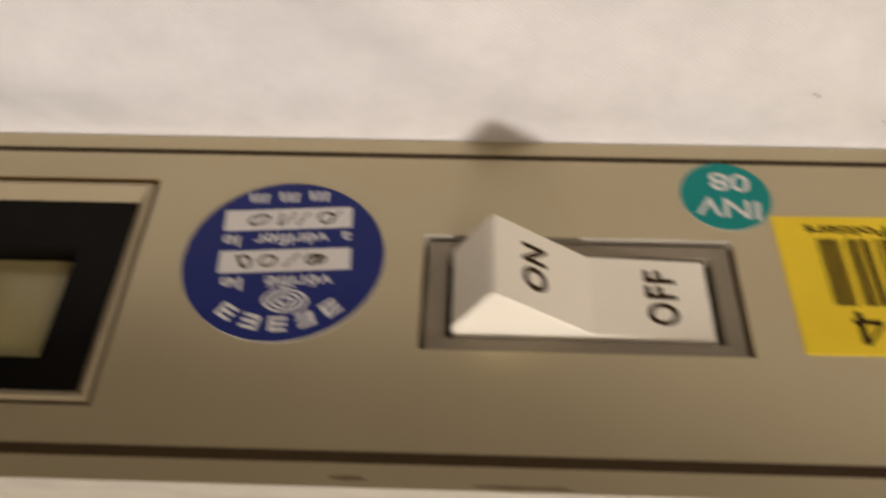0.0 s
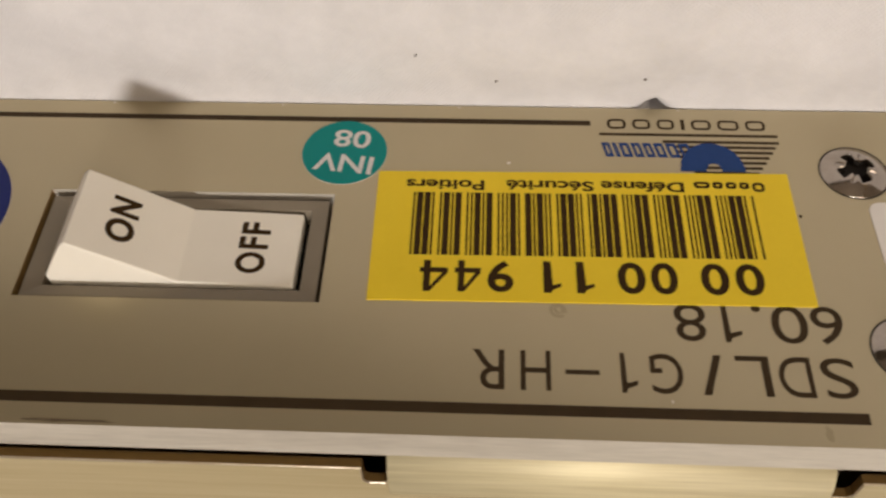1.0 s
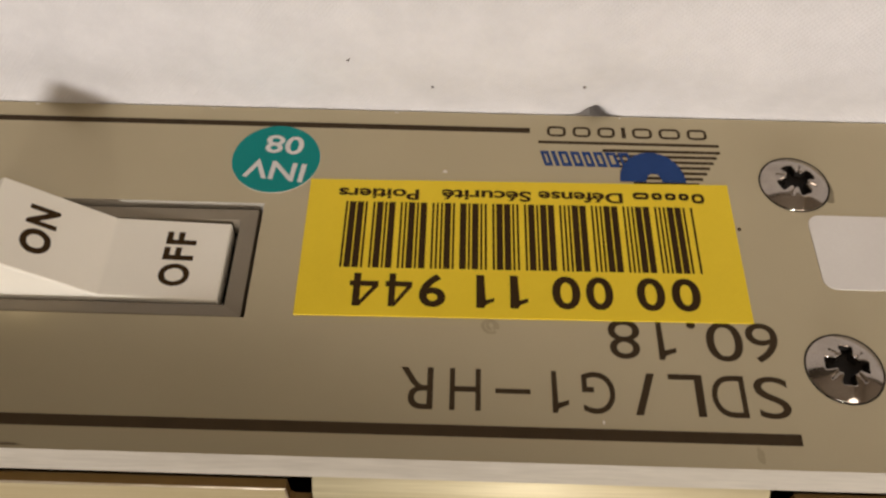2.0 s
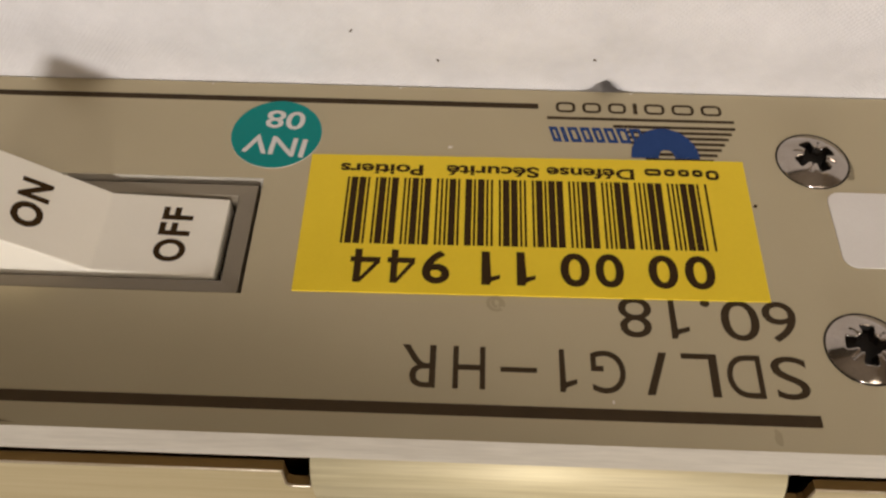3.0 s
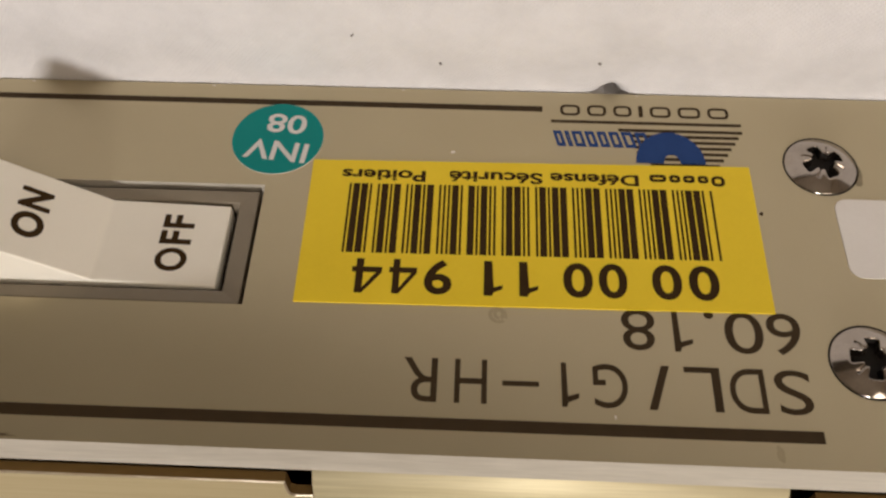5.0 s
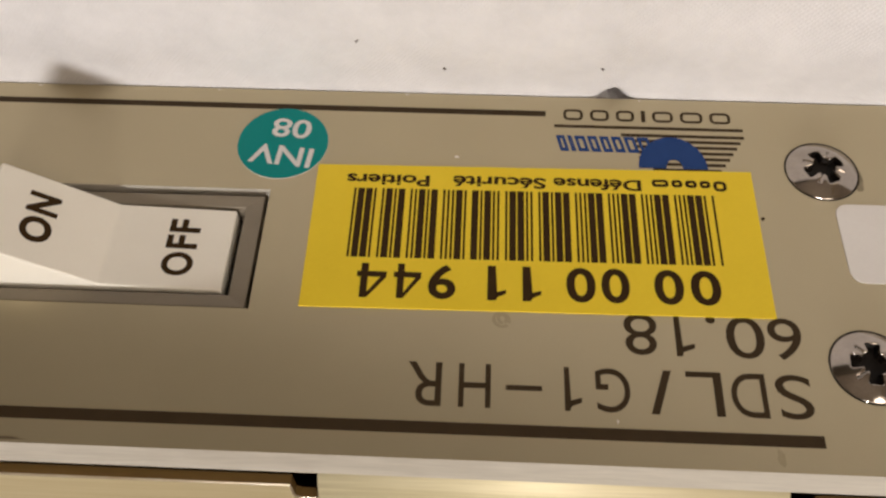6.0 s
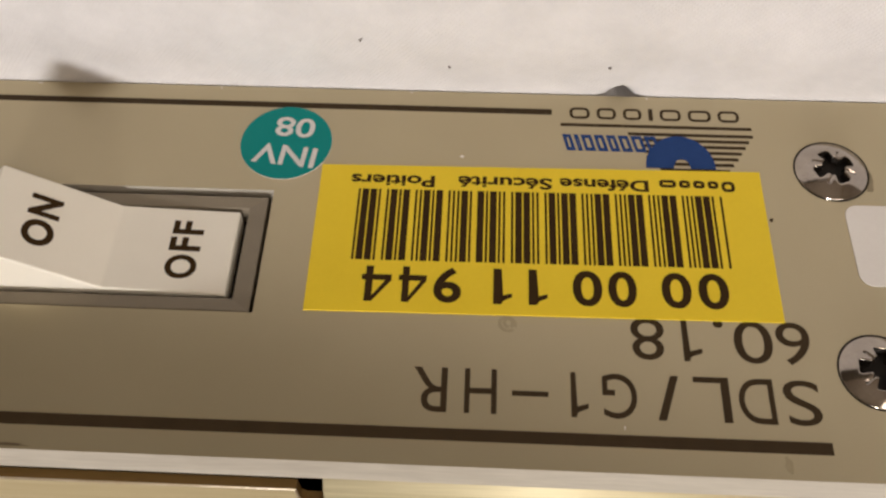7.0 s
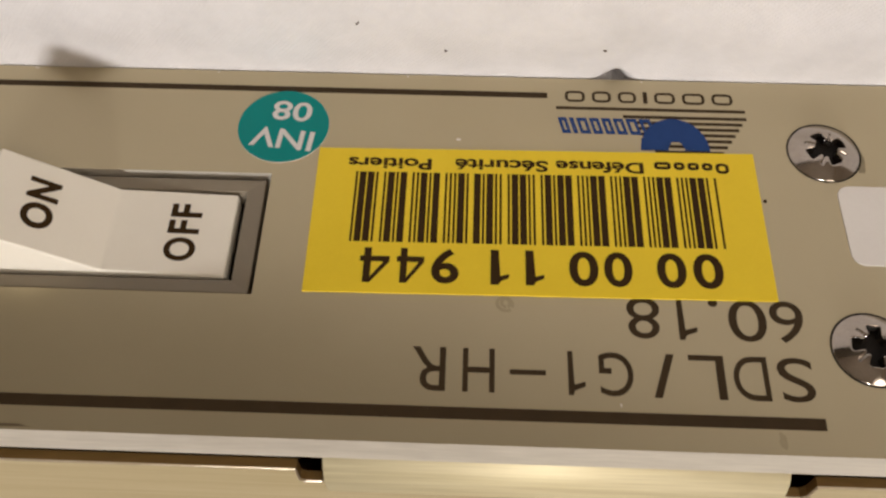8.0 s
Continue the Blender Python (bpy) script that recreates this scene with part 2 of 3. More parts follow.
# ---- the room ----
RX0, RX1, RY0, RY1 = -1.9, 1.7, -1.9, 1.6


def slab(name, x0, x1, y0, y1, z0, z1, material, label):
    k = 1000
    return tagged(part(name, box(x0 * k, x1 * k, y0 * k, y1 * k, z0 * k, z1 * k), material, None, label), kind="structure")


slab("floor", RX0 - 0.1, RX1 + 0.1, RY0 - 0.1, RY1 + 0.1, FLOOR - 0.1, FLOOR, PARQUET, "brown oak floor of the room")
slab("ceiling", RX0 - 0.1, RX1 + 0.1, RY0 - 0.1, RY1 + 0.1, CEILING, CEILING + 0.1, CEILING_PAINT, "plain white painted ceiling")
slab("wall_west", RX0 - 0.1, RX0, RY0, RY1, FLOOR, CEILING, PLASTER, "plain cream plaster wall")
slab("wall_east", RX1, RX1 + 0.1, RY0, RY1, FLOOR, CEILING, PLASTER, "plain cream plaster wall")
slab("wall_south", RX0 - 0.1, RX1 + 0.1, RY0 - 0.1, RY0, FLOOR, CEILING, PLASTER, "plain cream plaster wall")
slab("wall_north", RX0 - 0.1, RX1 + 0.1, RY1, RY1 + 0.1, FLOOR, CEILING, PLASTER, "plain cream plaster wall")


def ceiling_lamp():
    thing = empty("ceiling_lamp", "round white ceiling lamp with an opal shade", "ceiling lamp")
    x, y, z = LAMP[0] * 1000, LAMP[1] * 1000, CEILING * 1000
    bm = bmesh.new()
    bmesh.ops.create_cone(bm, cap_ends=True, segments=64, radius1=190, radius2=170, depth=40, matrix=Matrix.Translation((x, y, z - 20)))
    part("base", bm, CEILING_PAINT, thing)
    bm = bmesh.new()
    bmesh.ops.create_cone(bm, cap_ends=True, segments=64, radius1=182, radius2=188, depth=36, matrix=Matrix.Translation((x, y, z - 59)))
    part("shade", bm, OPAL, thing, "opal glass shade", True)


ceiling_lamp()


def table():
    thing = empty("table", "dark wooden table under a white cloth", "table")
    part("tabletop", box(-520, 780, -560, 480, TABLE_TOP * 1000 - 32, TABLE_TOP * 1000, 3), WOOD, thing)
    for x in (-460, 660):
        for y in (-500, 360):
            part("leg", box(x, x + 60, y, y + 60, FLOOR * 1000, TABLE_TOP * 1000 - 32, 3), WOOD, thing)


table()


# Added fill lamp, never seen; brightens the panel from front and side.
def fill_lamp():
    thing = empty("fill_lamp", "added unseen fill lamp with a glowing globe on the table", "table lamp")
    x, y, z = (c * 1000 for c in FILL_GLOBE)
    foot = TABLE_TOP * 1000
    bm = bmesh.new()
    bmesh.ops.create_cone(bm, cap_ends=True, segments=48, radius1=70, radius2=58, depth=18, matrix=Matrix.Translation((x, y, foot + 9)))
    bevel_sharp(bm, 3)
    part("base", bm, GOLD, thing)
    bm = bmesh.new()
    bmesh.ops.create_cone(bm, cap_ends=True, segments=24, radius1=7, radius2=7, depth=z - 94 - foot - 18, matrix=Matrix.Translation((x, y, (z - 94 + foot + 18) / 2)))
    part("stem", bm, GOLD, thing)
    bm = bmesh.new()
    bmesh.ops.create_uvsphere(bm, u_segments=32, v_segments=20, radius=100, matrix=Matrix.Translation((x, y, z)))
    part("globe", bm, GLOW, thing, "glowing globe of the added fill lamp", True)


fill_lamp()


# ---- the white cloth ----
def cloth_height(x, y):
    """Height of the cloth's upper side: flat under the unit, with soft folds in front of it."""
    pocket = 6.5 * math.exp(-abs(x + 68.3) / 0.75) * math.exp(-((y - 0.8) / 1.5) ** 2)
    if y > 0.5:
        return -0.9 - pocket
    f = min(1.0, max(0.0, (0.5 - y) / 12.0))
    f = f * f * (3 - 2 * f)
    h = -0.2 + 1.9 * f
    far = min(1.0, max(0.0, -y / 14.0))
    # a fold that runs slantwise away from the switch
    d = (x + 15.0) * 0.66 + (y + 3.0) * 0.75
    away = min(1.0, max(0.0, (-y - 4.0) / 16.0))
    h += away * 1.9 * math.exp(-((d - 3.5) / 6.5) ** 2)
    d = (x - 40.0) * 0.5 + (y + 3.0) * 0.86
    h += far * 1.2 * math.exp(-(d / 6.0) ** 2)
    # a crease that runs straight out from the panel
    d = x + 69.0 - 0.22 * (y + 3.0)
    h += 1.9 * far * (0.5 + 0.5 * math.tanh(d / 2.2)) * math.exp(-max(0.0, d) / 22.0)
    h += 1.2 * far * math.exp(-((x + 92.0 - 0.3 * y) / 7.0) ** 2)
    # the pocket where that crease meets the panel
    h -= pocket
    n = noise.noise(Vector((x / 26.0, y / 26.0, 3.1))) * 0.55 + noise.noise(Vector((x / 9.0, y / 9.0, 7.7))) * 0.10
    n += noise.noise(Vector((x / 110.0, y / 110.0, 1.2))) * 1.6 * min(1.0, max(0.0, (-y - 15) / 40.0))
    return h + n * min(1.0, far * 1.6)


def tablecloth():
    xs = [-300, -260, -200, -160] + [-130 + 1.0 * i for i in range(57)] + [-73 + 0.25 * i for i in range(40)] + [-63 + 1.0 * i for i in range(133)] + [70.5, 71.5, 72.5]
    ys = [-130, -120, -110, -100, -80, -60] + [-48 + 1.0 * i for i in range(42)] + [-6 + 0.3 * i for i in range(24)] + [1.6, 2, 2.6, 3.4, 4.4, 6, 30, 100, 200, 300]
    bm = bmesh.new()
    def front_edge(x, y):
        """The front edge runs aslant: far out at one end, near the panel at the other."""
        # this unseen edge is shaped to dim what the panel reflects
        edge = -33.0 - 0.2 * max(0.0, 66.0 - x) - 0.45 * max(0.0, -20.0 - x)
        return y if y > -26 else -26 + (y + 26) * (edge + 26) / (ys[0] + 26)
    grid = [[bm.verts.new((x, front_edge(x, y), cloth_height(x, front_edge(x, y)))) for x in xs] for y in ys]
    for j in range(len(ys) - 1):
        for i in range(len(xs) - 1):
            bm.faces.new((grid[j][i], grid[j][i + 1], grid[j + 1][i + 1], grid[j + 1][i]))
    rim = [e for e in bm.edges if e.is_boundary]
    drop = bmesh.ops.extrude_edge_only(bm, edges=rim)
    for v in drop["geom"]:
        if isinstance(v, bmesh.types.BMVert):
            v.co.z = TABLE_TOP * 1000 + 0.45
    bmesh.ops.recalc_face_normals(bm, faces=bm.faces)
    ob = part("tablecloth", bm, CLOTH, None, "white woven cotton cloth with soft folds spread on the table", True)
    tagged(ob, category="tablecloth")
    thick = ob.modifiers.new("thickness", "SOLIDIFY")
    thick.thickness, thick.offset = 0.0004, -1


tablecloth()


def lint(x, y, length, angle):
    bm = box(-length / 2, length / 2, -0.07, 0.07, -0.06, 0.06, 0.02)
    bmesh.ops.subdivide_edges(bm, edges=bm.edges, cuts=1)
    for v in bm.verts:
        v.co.z += 0.15 * math.cos(v.co.x / length * 5)
        v.co.y += 0.15 * math.sin(v.co.x / length * 6)
    bmesh.ops.transform(bm, matrix=Matrix.Translation((x, y, cloth_height(x, y) + 0.2)) @ Matrix.Rotation(radians(angle), 4, "Z"), verts=bm.verts)
    tagged(part("lint", bm, LINT, None, "tiny dark lint speck lying on the white cloth"), category="lint", group="lint on the cloth")


lint(-37.8, -10.4, 0.5, 30)
lint(-47.7, -5.6, 0.12, 80)
lint(-66.0, -6.9, 0.09, 100)

# ---- the power supply: a low rack unit with a beige front panel ----
unit = empty("power_supply", "beige rack power supply with a gold chassis, standing on the cloth", "power supply")
PX0, PX1, PZ0, PZ1, PT = -118.0, 340.0, 0.0, 46.8, 5.3
SWITCH = (-28.3, 6.9, 15.5, 31.2)
METER = (39.6, 118.0, 7.6, 38.9)


def front_panel():
    xs = sorted({PX0, PX1, SWITCH[0], SWITCH[1], METER[0], METER[1]})
    zs = sorted({PZ0, PZ1, SWITCH[2], SWITCH[3], METER[2], METER[3]})
    bm = bmesh.new()
    grid = {(x, z): bm.verts.new((x, 0, z)) for x in xs for z in zs}
    for i in range(len(xs) - 1):
        for j in range(len(zs) - 1):
            cx, cz = (xs[i] + xs[i + 1]) / 2, (zs[j] + zs[j + 1]) / 2
            if any(h[0] < cx < h[1] and h[2] < cz < h[3] for h in (SWITCH, METER)):
                continue
            bm.faces.new([grid[xs[i], zs[j]], grid[xs[i + 1], zs[j]], grid[xs[i + 1], zs[j + 1]], grid[xs[i], zs[j + 1]]])
    for v in [v for v in bm.verts if not v.link_faces]:
        bm.verts.remove(v)
    out = bmesh.ops.extrude_face_region(bm, geom=list(bm.faces))
    for v in out["geom"]:
        if isinstance(v, bmesh.types.BMVert):
            v.co.y += PT
    bmesh.ops.recalc_face_normals(bm, faces=bm.faces)
    bmesh.ops.dissolve_limit(bm, angle_limit=0.01, verts=bm.verts, edges=bm.edges)
    bevel_sharp(bm, 0.18, 2)
    for f in bm.faces:
        m = f.calc_center_median()
        # cut-out walls take the shade brown, the lit ledge keeps the bare tone
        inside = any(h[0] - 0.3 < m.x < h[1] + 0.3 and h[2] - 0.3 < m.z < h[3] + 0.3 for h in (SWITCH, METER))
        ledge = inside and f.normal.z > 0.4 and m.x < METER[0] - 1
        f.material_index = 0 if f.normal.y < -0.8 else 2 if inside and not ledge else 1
    return part("front_panel", bm, [PANEL, CUT_EDGE, SHADED_EDGE], unit, "satin beige front panel, bare cut edges, shade painted in the cut-outs")


panel = front_panel()
INKED = -0.02


def bar(bm, x0, x1, z0, z1, y=INKED):
    return plate([(x0, z0), (x1, z0), (x1, z1), (x0, z1)], y, y + 0.04, bm)


# printed rules along the lower and upper edge
part("printed_rule", plate([(-60.0, 2.35), (METER[1] + 200, 2.35), (METER[1] + 200, 3.2), (-60.0, 3.2)], INKED, 0.05), PANEL_INK, panel, "dark printed rule")
part("printed_rule", plate([(-85.9, 43.0), (METER[1] + 200, 43.3), (METER[1] + 200, 44.55), (-85.9, 44.25)], INKED, 0.05), PANEL_INK, panel, "dark printed rule")

# model lettering, letter by letter
bm = bmesh.new()
for ch, x0, x1 in (("S", -85.5, -82.0), ("D", -81.1, -77.6), ("L", -76.8, -73.3), ("/", -71.9, -69.6), ("G", -67.7, -64.3), ("1", -62.9, -61.2), ("H", -53.9, -50.7), ("R", -49.0, -45.6)):
    on_panel(bm, ch, x0, x1, 36.65, 41.4, INKED, 0.02 if ch == "/" else 0.0)
bar(bm, -59.0, -55.4, 38.85, 39.4)
part("model_lettering", bm, PANEL_INK, panel, "dark printed model lettering")
bm = bmesh.new()
for ch, x0, x1, z0, z1 in (("6", -85.6, -82.2, 30.2, 35.0), ("0", -81.8, -77.9, 30.2, 35.0), (".", -77.0, -76.0, 30.2, 31.1), ("1", -74.6, -72.7, 30.2, 35.0), ("8", -70.9, -67.5, 30.2, 35.0)):
    on_panel(bm, ch, x0, x1, z0, z1, INKED)
part("rating_lettering", bm, PANEL_INK, panel, "dark printed rating figures")


# maker's mark: plain letter blocks, stripes and a blue arch
def outline_block(bm, x0, x1, z0, z1, t, y=INKED):
    """A plain block drawn as an outline with rounded corners."""
    r = 0.38 * min(x1 - x0, z1 - z0)
    outer = [bm.verts.new((x, y, z)) for x, z in rounded(x0, x1, z0, z1, r, 4)]
    inner = [bm.verts.new((x, y, z)) for x, z in rounded(x0 + t, x1 - t, z0 + t, z1 - t, max(0.03, r - t), 4)]
    n = len(outer)
    for i in range(n):
        j = (i + 1) % n
        bm.faces.new((outer[i], outer[j], inner[j], inner[i]))
    bmesh.ops.recalc_face_normals(bm, faces=bm.faces)


x = -82.2
for i, w in enumerate((2.5, 2.7, 2.5, 0.5, 2.2, 2.3, 2.4)):
    bm = bmesh.new()
    if w < 1:
        bar(bm, x, x + w, 1.9, 3.7)
    else:
        outline_block(bm, x, x + w, 1.95, 3.7, 0.36)
    x += w + 0.83
    part("letter_block", bm, PANEL_INK, panel, "dark printed letter block")
for i in range(8):
    x1 = (-61.0, -68.9, -70.5, -70.6, -70.7, -70.8, -72.2, -72.3)[i]
    x0 = (-83.45, -83.45, -82.9, -82.4, -81.85, -81.35, -80.75, -80.2)[i]
    z = 4.65 if i == 0 else 5.8 + 0.86 * (i - 1)
    part("logo_stripe", bar(bmesh.new(), x0, x1, z - 0.22, z + 0.22), PANEL_INK, panel)
bm = bmesh.new()
outer = [(-74.65 + 4.0 * math.cos(radians(a)), 10.75 - 4.75 * math.sin(radians(a))) for a in range(0, 181, 6)]
inner = [(-74.8 + 0.95 * math.cos(radians(a)), 10.75 - 1.35 * math.sin(radians(a))) for a in range(180, -1, -6)]
ring = [bm.verts.new((x, INKED - 0.02, z)) for x, z in outer]
hole = [bm.verts.new((x, INKED - 0.02, z)) for x, z in inner[::-1]]
for i in range(len(ring) - 1):
    bm.faces.new((ring[i], ring[i + 1], hole[i + 1], hole[i]))
bmesh.ops.recalc_face_normals(bm, faces=bm.faces)
part("logo_arch", bm, BLUE_INK, panel, "blue printed arch")
x = -72.0
for w in (1.3, 1.25, 1.15, 1.05, 1.1, 1.2, 0.5, 1.0):
    bm = bmesh.new()
    slant = lambda u, v: (x + u - 0.235 * (v - 6.15), v)
    t = min(0.36, w * 0.45)
    for u0, u1, v0, v1 in ((0, w, 6.15, 6.6), (0, w, 8.05, 8.5), (0, t, 6.6, 8.05), (w - t, w, 6.6, 8.05)):
        plate([slant(u0, v0), slant(u1, v0), slant(u1, v1), slant(u0, v1)], INKED - 0.03, 0.0, bm)
    x += w + 0.33
    part("letter_block", bm, BLUE_INK, panel, "slanted blue letter block")


# ---- stickers on the panel ----
def sticker(name, points, y, material, label, edge=None):
    """A flat sticker with a pale paper edge."""
    bm = plate(points, y, 0.02, width=0.025)
    bm.normal_update()
    for f in bm.faces:
        f.material_index = 0 if abs(f.normal.y) > 0.8 else 1
    return part(name, bm, [material, edge or PAPER_EDGE], unit, label)


def asset_label():
    y = -0.14
    body = sticker("asset_label", [(-83.4, 30.3), (-83.45, 11.0), (-33.4, 11.65), (-33.55, 30.7)], y, YELLOW, edge=YELLOW, label="yellow paper label with a black bar code and figures")
    ink = y - 0.015
    px = lambda p: -39.35 - (p - 637) * (78.15 - 39.35) / (1282 - 637)
    for ch, a, b in (("0", 1281, 1228), ("0", 1216, 1164), ("0", 1121, 1071), ("0", 1061, 1009), ("1", 965, 932), ("1", 903, 870), ("9", 814, 765), ("4", 752, 703), ("4", 690, 637)):
        x0, x1 = px(a), px(b)
        lift = 0.0105 * (x0 + 59)
        part("figure", on_panel(bmesh.new(), ch, x0, x1, 24.95 + lift, 29.25 + lift, ink, 0.022), INK, body, "bold black figure")
    codes = {"0": "nnnwwnwnn", "1": "wnnwnnnnw", "4": "nnnwwnnnw", "9": "nnwwnnwnn", "*": "nwnnwnwnn"}
    widths = []
    for ch in "*000011944*":
        widths += [(2.6 if c == "w" else 1.0, i % 2 == 0) for i, c in enumerate(codes[ch])] + [(1.0, False)]
    widths.pop()
    total = sum(w for w, _ in widths)
    x, scale = -78.75, (78.75 - 37.95) / total
    for w, black in widths:
        if black:
            lift = 0.0085 * (x + 59)
            grow = 0.05 if w > 1 else 0.0
            plate([(x - grow, 14.8 + lift), (x + w * scale + grow, 14.8 + lift), (x + w * scale + grow, 24.2 + lift), (x - grow, 24.2 + lift)], ink, y + 0.01, code := bmesh.new())
            part("bar", code, INK, body)
        x += w * scale
    bm = bmesh.new()
    for word, x0, x1, z1 in (("Défense", -70.7, -60.7, 14.05), ("Sécurité", -59.8, -49.2, 14.2), ("Poitiers", -46.5, -36.95, 14.2)):
        lift = 0.010 * ((x0 + x1) / 2 + 59)
        on_panel(bm, word, x0, x1, 12.75 + lift, 14.35 + lift, ink, 0.028)
    x = -80.4
    for w, h in ((1.5, 1.45), (1.2, 1.05), (1.3, 1.05), (1.25, 1.05), (1.9, 1.05)):
        outline_block(bm, x, x + w, 12.72 - 0.2, 12.72 - 0.2 + h, 0.40, ink)
        x += w + 0.33
    part("owner_lettering", bm, INK, body, "bold black small print")


asset_label()


def round_sticker(name, cx, cz, r, y, material, label):
    return sticker(name, turned(circle(r), cx, cz, 0), y, material, label)


inv = round_sticker("inventory_sticker", -28.75, 8.55, 5.42, -0.08, TEAL, "round teal sticker with white lettering")
bm = bmesh.new()
on_panel(bm, "INV", -32.5, -25.1, 9.0, 11.9, -0.1, 0.015, -6)
on_panel(bm, "08", -31.9, -27.2, 4.85, 7.75, -0.1, 0.015, -4)
part("lettering", bm, PRINT_WHITE, inv, "white lettering")


def pen_loop(bm, x, z, a, b, degrees, y, n=20):
    """An open pen loop: a thin, uneven band that does not quite close."""
    rim = []
    for k, grow in ((0, 0.18), (1, -0.18)):
        pts = [((a + grow) * math.cos(0.3 + 5.9 * i / n), (b + grow) * math.sin(0.3 + 5.9 * i / n)) for i in range(n + 1)]
        rim.append([bm.verts.new((p, y, q)) for p, q in turned(pts, x, z, degrees)])
    for i in range(n):
        bm.faces.new((rim[0][i], rim[0][i + 1], rim[1][i + 1], rim[1][i]))
    bmesh.ops.recalc_face_normals(bm, faces=bm.faces)


def check_sticker():
    cx, cz, tilt, y = 22.8, 19.4, 4.0, -0.08
    body = round_sticker("check_sticker", cx, cz, 11.5, y, NAVY, "round navy blue test sticker with white fields")
    ink = y - 0.015
    c, s = math.cos(radians(tilt)), math.sin(radians(tilt))
    spot = lambda u, v: (cx + c * u - s * v, cz + s * u + c * v)

    for v in (-5.75, 0.45):
        x, z = spot(-0.15, v)
        part("date_field", plate(turned(rect(14.9, 3.15), x, z, tilt), ink, y + 0.01), PRINT_WHITE, body, "white field with pen marks")
        strokes = ((-4.6, 0.9, 0.75), (3.3, 1.25, 0.62)) if v < 0 else ((-4.0, 0.75, 0.5), (-3.3, 0.8, 0.6), (1.8, 0.95, 0.7), (4.4, 0.65, 0.85))
        for u, a, b in strokes:
            x, z = spot(u, v)
            loop = bmesh.new()
            pen_loop(loop, x, z, a, b, tilt + 20, ink - 0.02)
            part("pen_stroke", loop, INK, body, "dark pen stroke")
        for u, lean in ((-5.4, 0.9), (-1.9, 0.75), (-0.2, 0.8), (0.8, 0.15)) if v < 0 else ((-0.9, 0.85), (4.9, -0.5)):
            pts = [(p + lean * q, q) for p, q in rect(0.32, 2.0)]
            x, z = spot(u, v)
            part("pen_stroke", plate(turned(pts, x, z, tilt), ink - 0.02, y), INK, body, "dark pen stroke")
    bm = bmesh.new()
    for text, u0, u1, v in (("a", -7.5, -6.5, -2.65), ("vérifier", -4.9, 3.6, -2.65), ("le", 5.3, 7.2, -2.65), ("vérifié", -5.6, 1.8, 3.55), ("le", 4.4, 6.8, 3.55)):
        h = 1.2 if text == "a" else 1.75
        x, z = spot((u0 + u1) / 2, v + (0 if text != "a" else -0.25))
        on_panel(bm, text, x - (u1 - u0) / 2, x + (u1 - u0) / 2, z - h / 2, z + h / 2, ink, 0.015, tilt)
    part("small_print", bm, PRINT_WHITE, body, "white small print")
    for u in (-3.6, 0.0, 3.6):
        x, z = spot(u, -9.25)
        bm = bmesh.new()
        for du in (-0.85, 0.0, 0.85):
            plate(turned(rect(0.42, 1.5), x + du, z, tilt + 9 * du), ink, y + 0.01, bm)
        part("letter_block", bm, PRINT_WHITE, body, "white letter block")
    for k, a in enumerate((37, 18.5, 0, -18.5, -37)):
        r = 9.35
        x, z = spot(r * math.sin(radians(-a)), r * math.cos(radians(-a)) - 0.2)
        bm = bmesh.new()
        for dv in (-0.75, 0, 0.75):
            q = turned(rect(1.9, 0.42, 0, dv), x, z, tilt + a)
            plate(q, ink, y + 0.01, bm)
        plate(turned(rect(0.45, 1.1, -0.72 if k % 2 else 0.72, 0), x, z, tilt + a), ink - 0.01, y + 0.01, bm)
        part("letter_block", bm, PRINT_WHITE, body, "white letter block")
    bm = bmesh.new()
    x, z = spot(-0.6, 6.1)
    for r0, r1 in ((0.5, 0.95), (1.3, 1.7), (2.0, 2.4)):
        a = turned([(p * 1.05, q * 0.68) for p, q in circle(r1, 40)], x, z, tilt - 4)
        b = turned([(p * 1.05, q * 0.68) for p, q in circle(r0, 40)], x, z, tilt - 4)
        va = [bm.verts.new((p, ink, q)) for p, q in a]
        vb = [bm.verts.new((p, ink, q)) for p, q in b]
        for i in range(40):
            j = (i + 1) % 40
            bm.faces.new((va[i], va[j], vb[j], vb[i]))
    bmesh.ops.recalc_face_normals(bm, faces=bm.faces)
    part("ring_mark", bm, PRINT_WHITE, body, "white concentric rings")


check_sticker()
part("blank_sticker", plate(rounded(-113.0, -92.1, 15.2, 25.6, 1.5), -0.1, 0.02, width=0.04), LABEL_WHITE, unit, "blank white sticker with rounded corners")


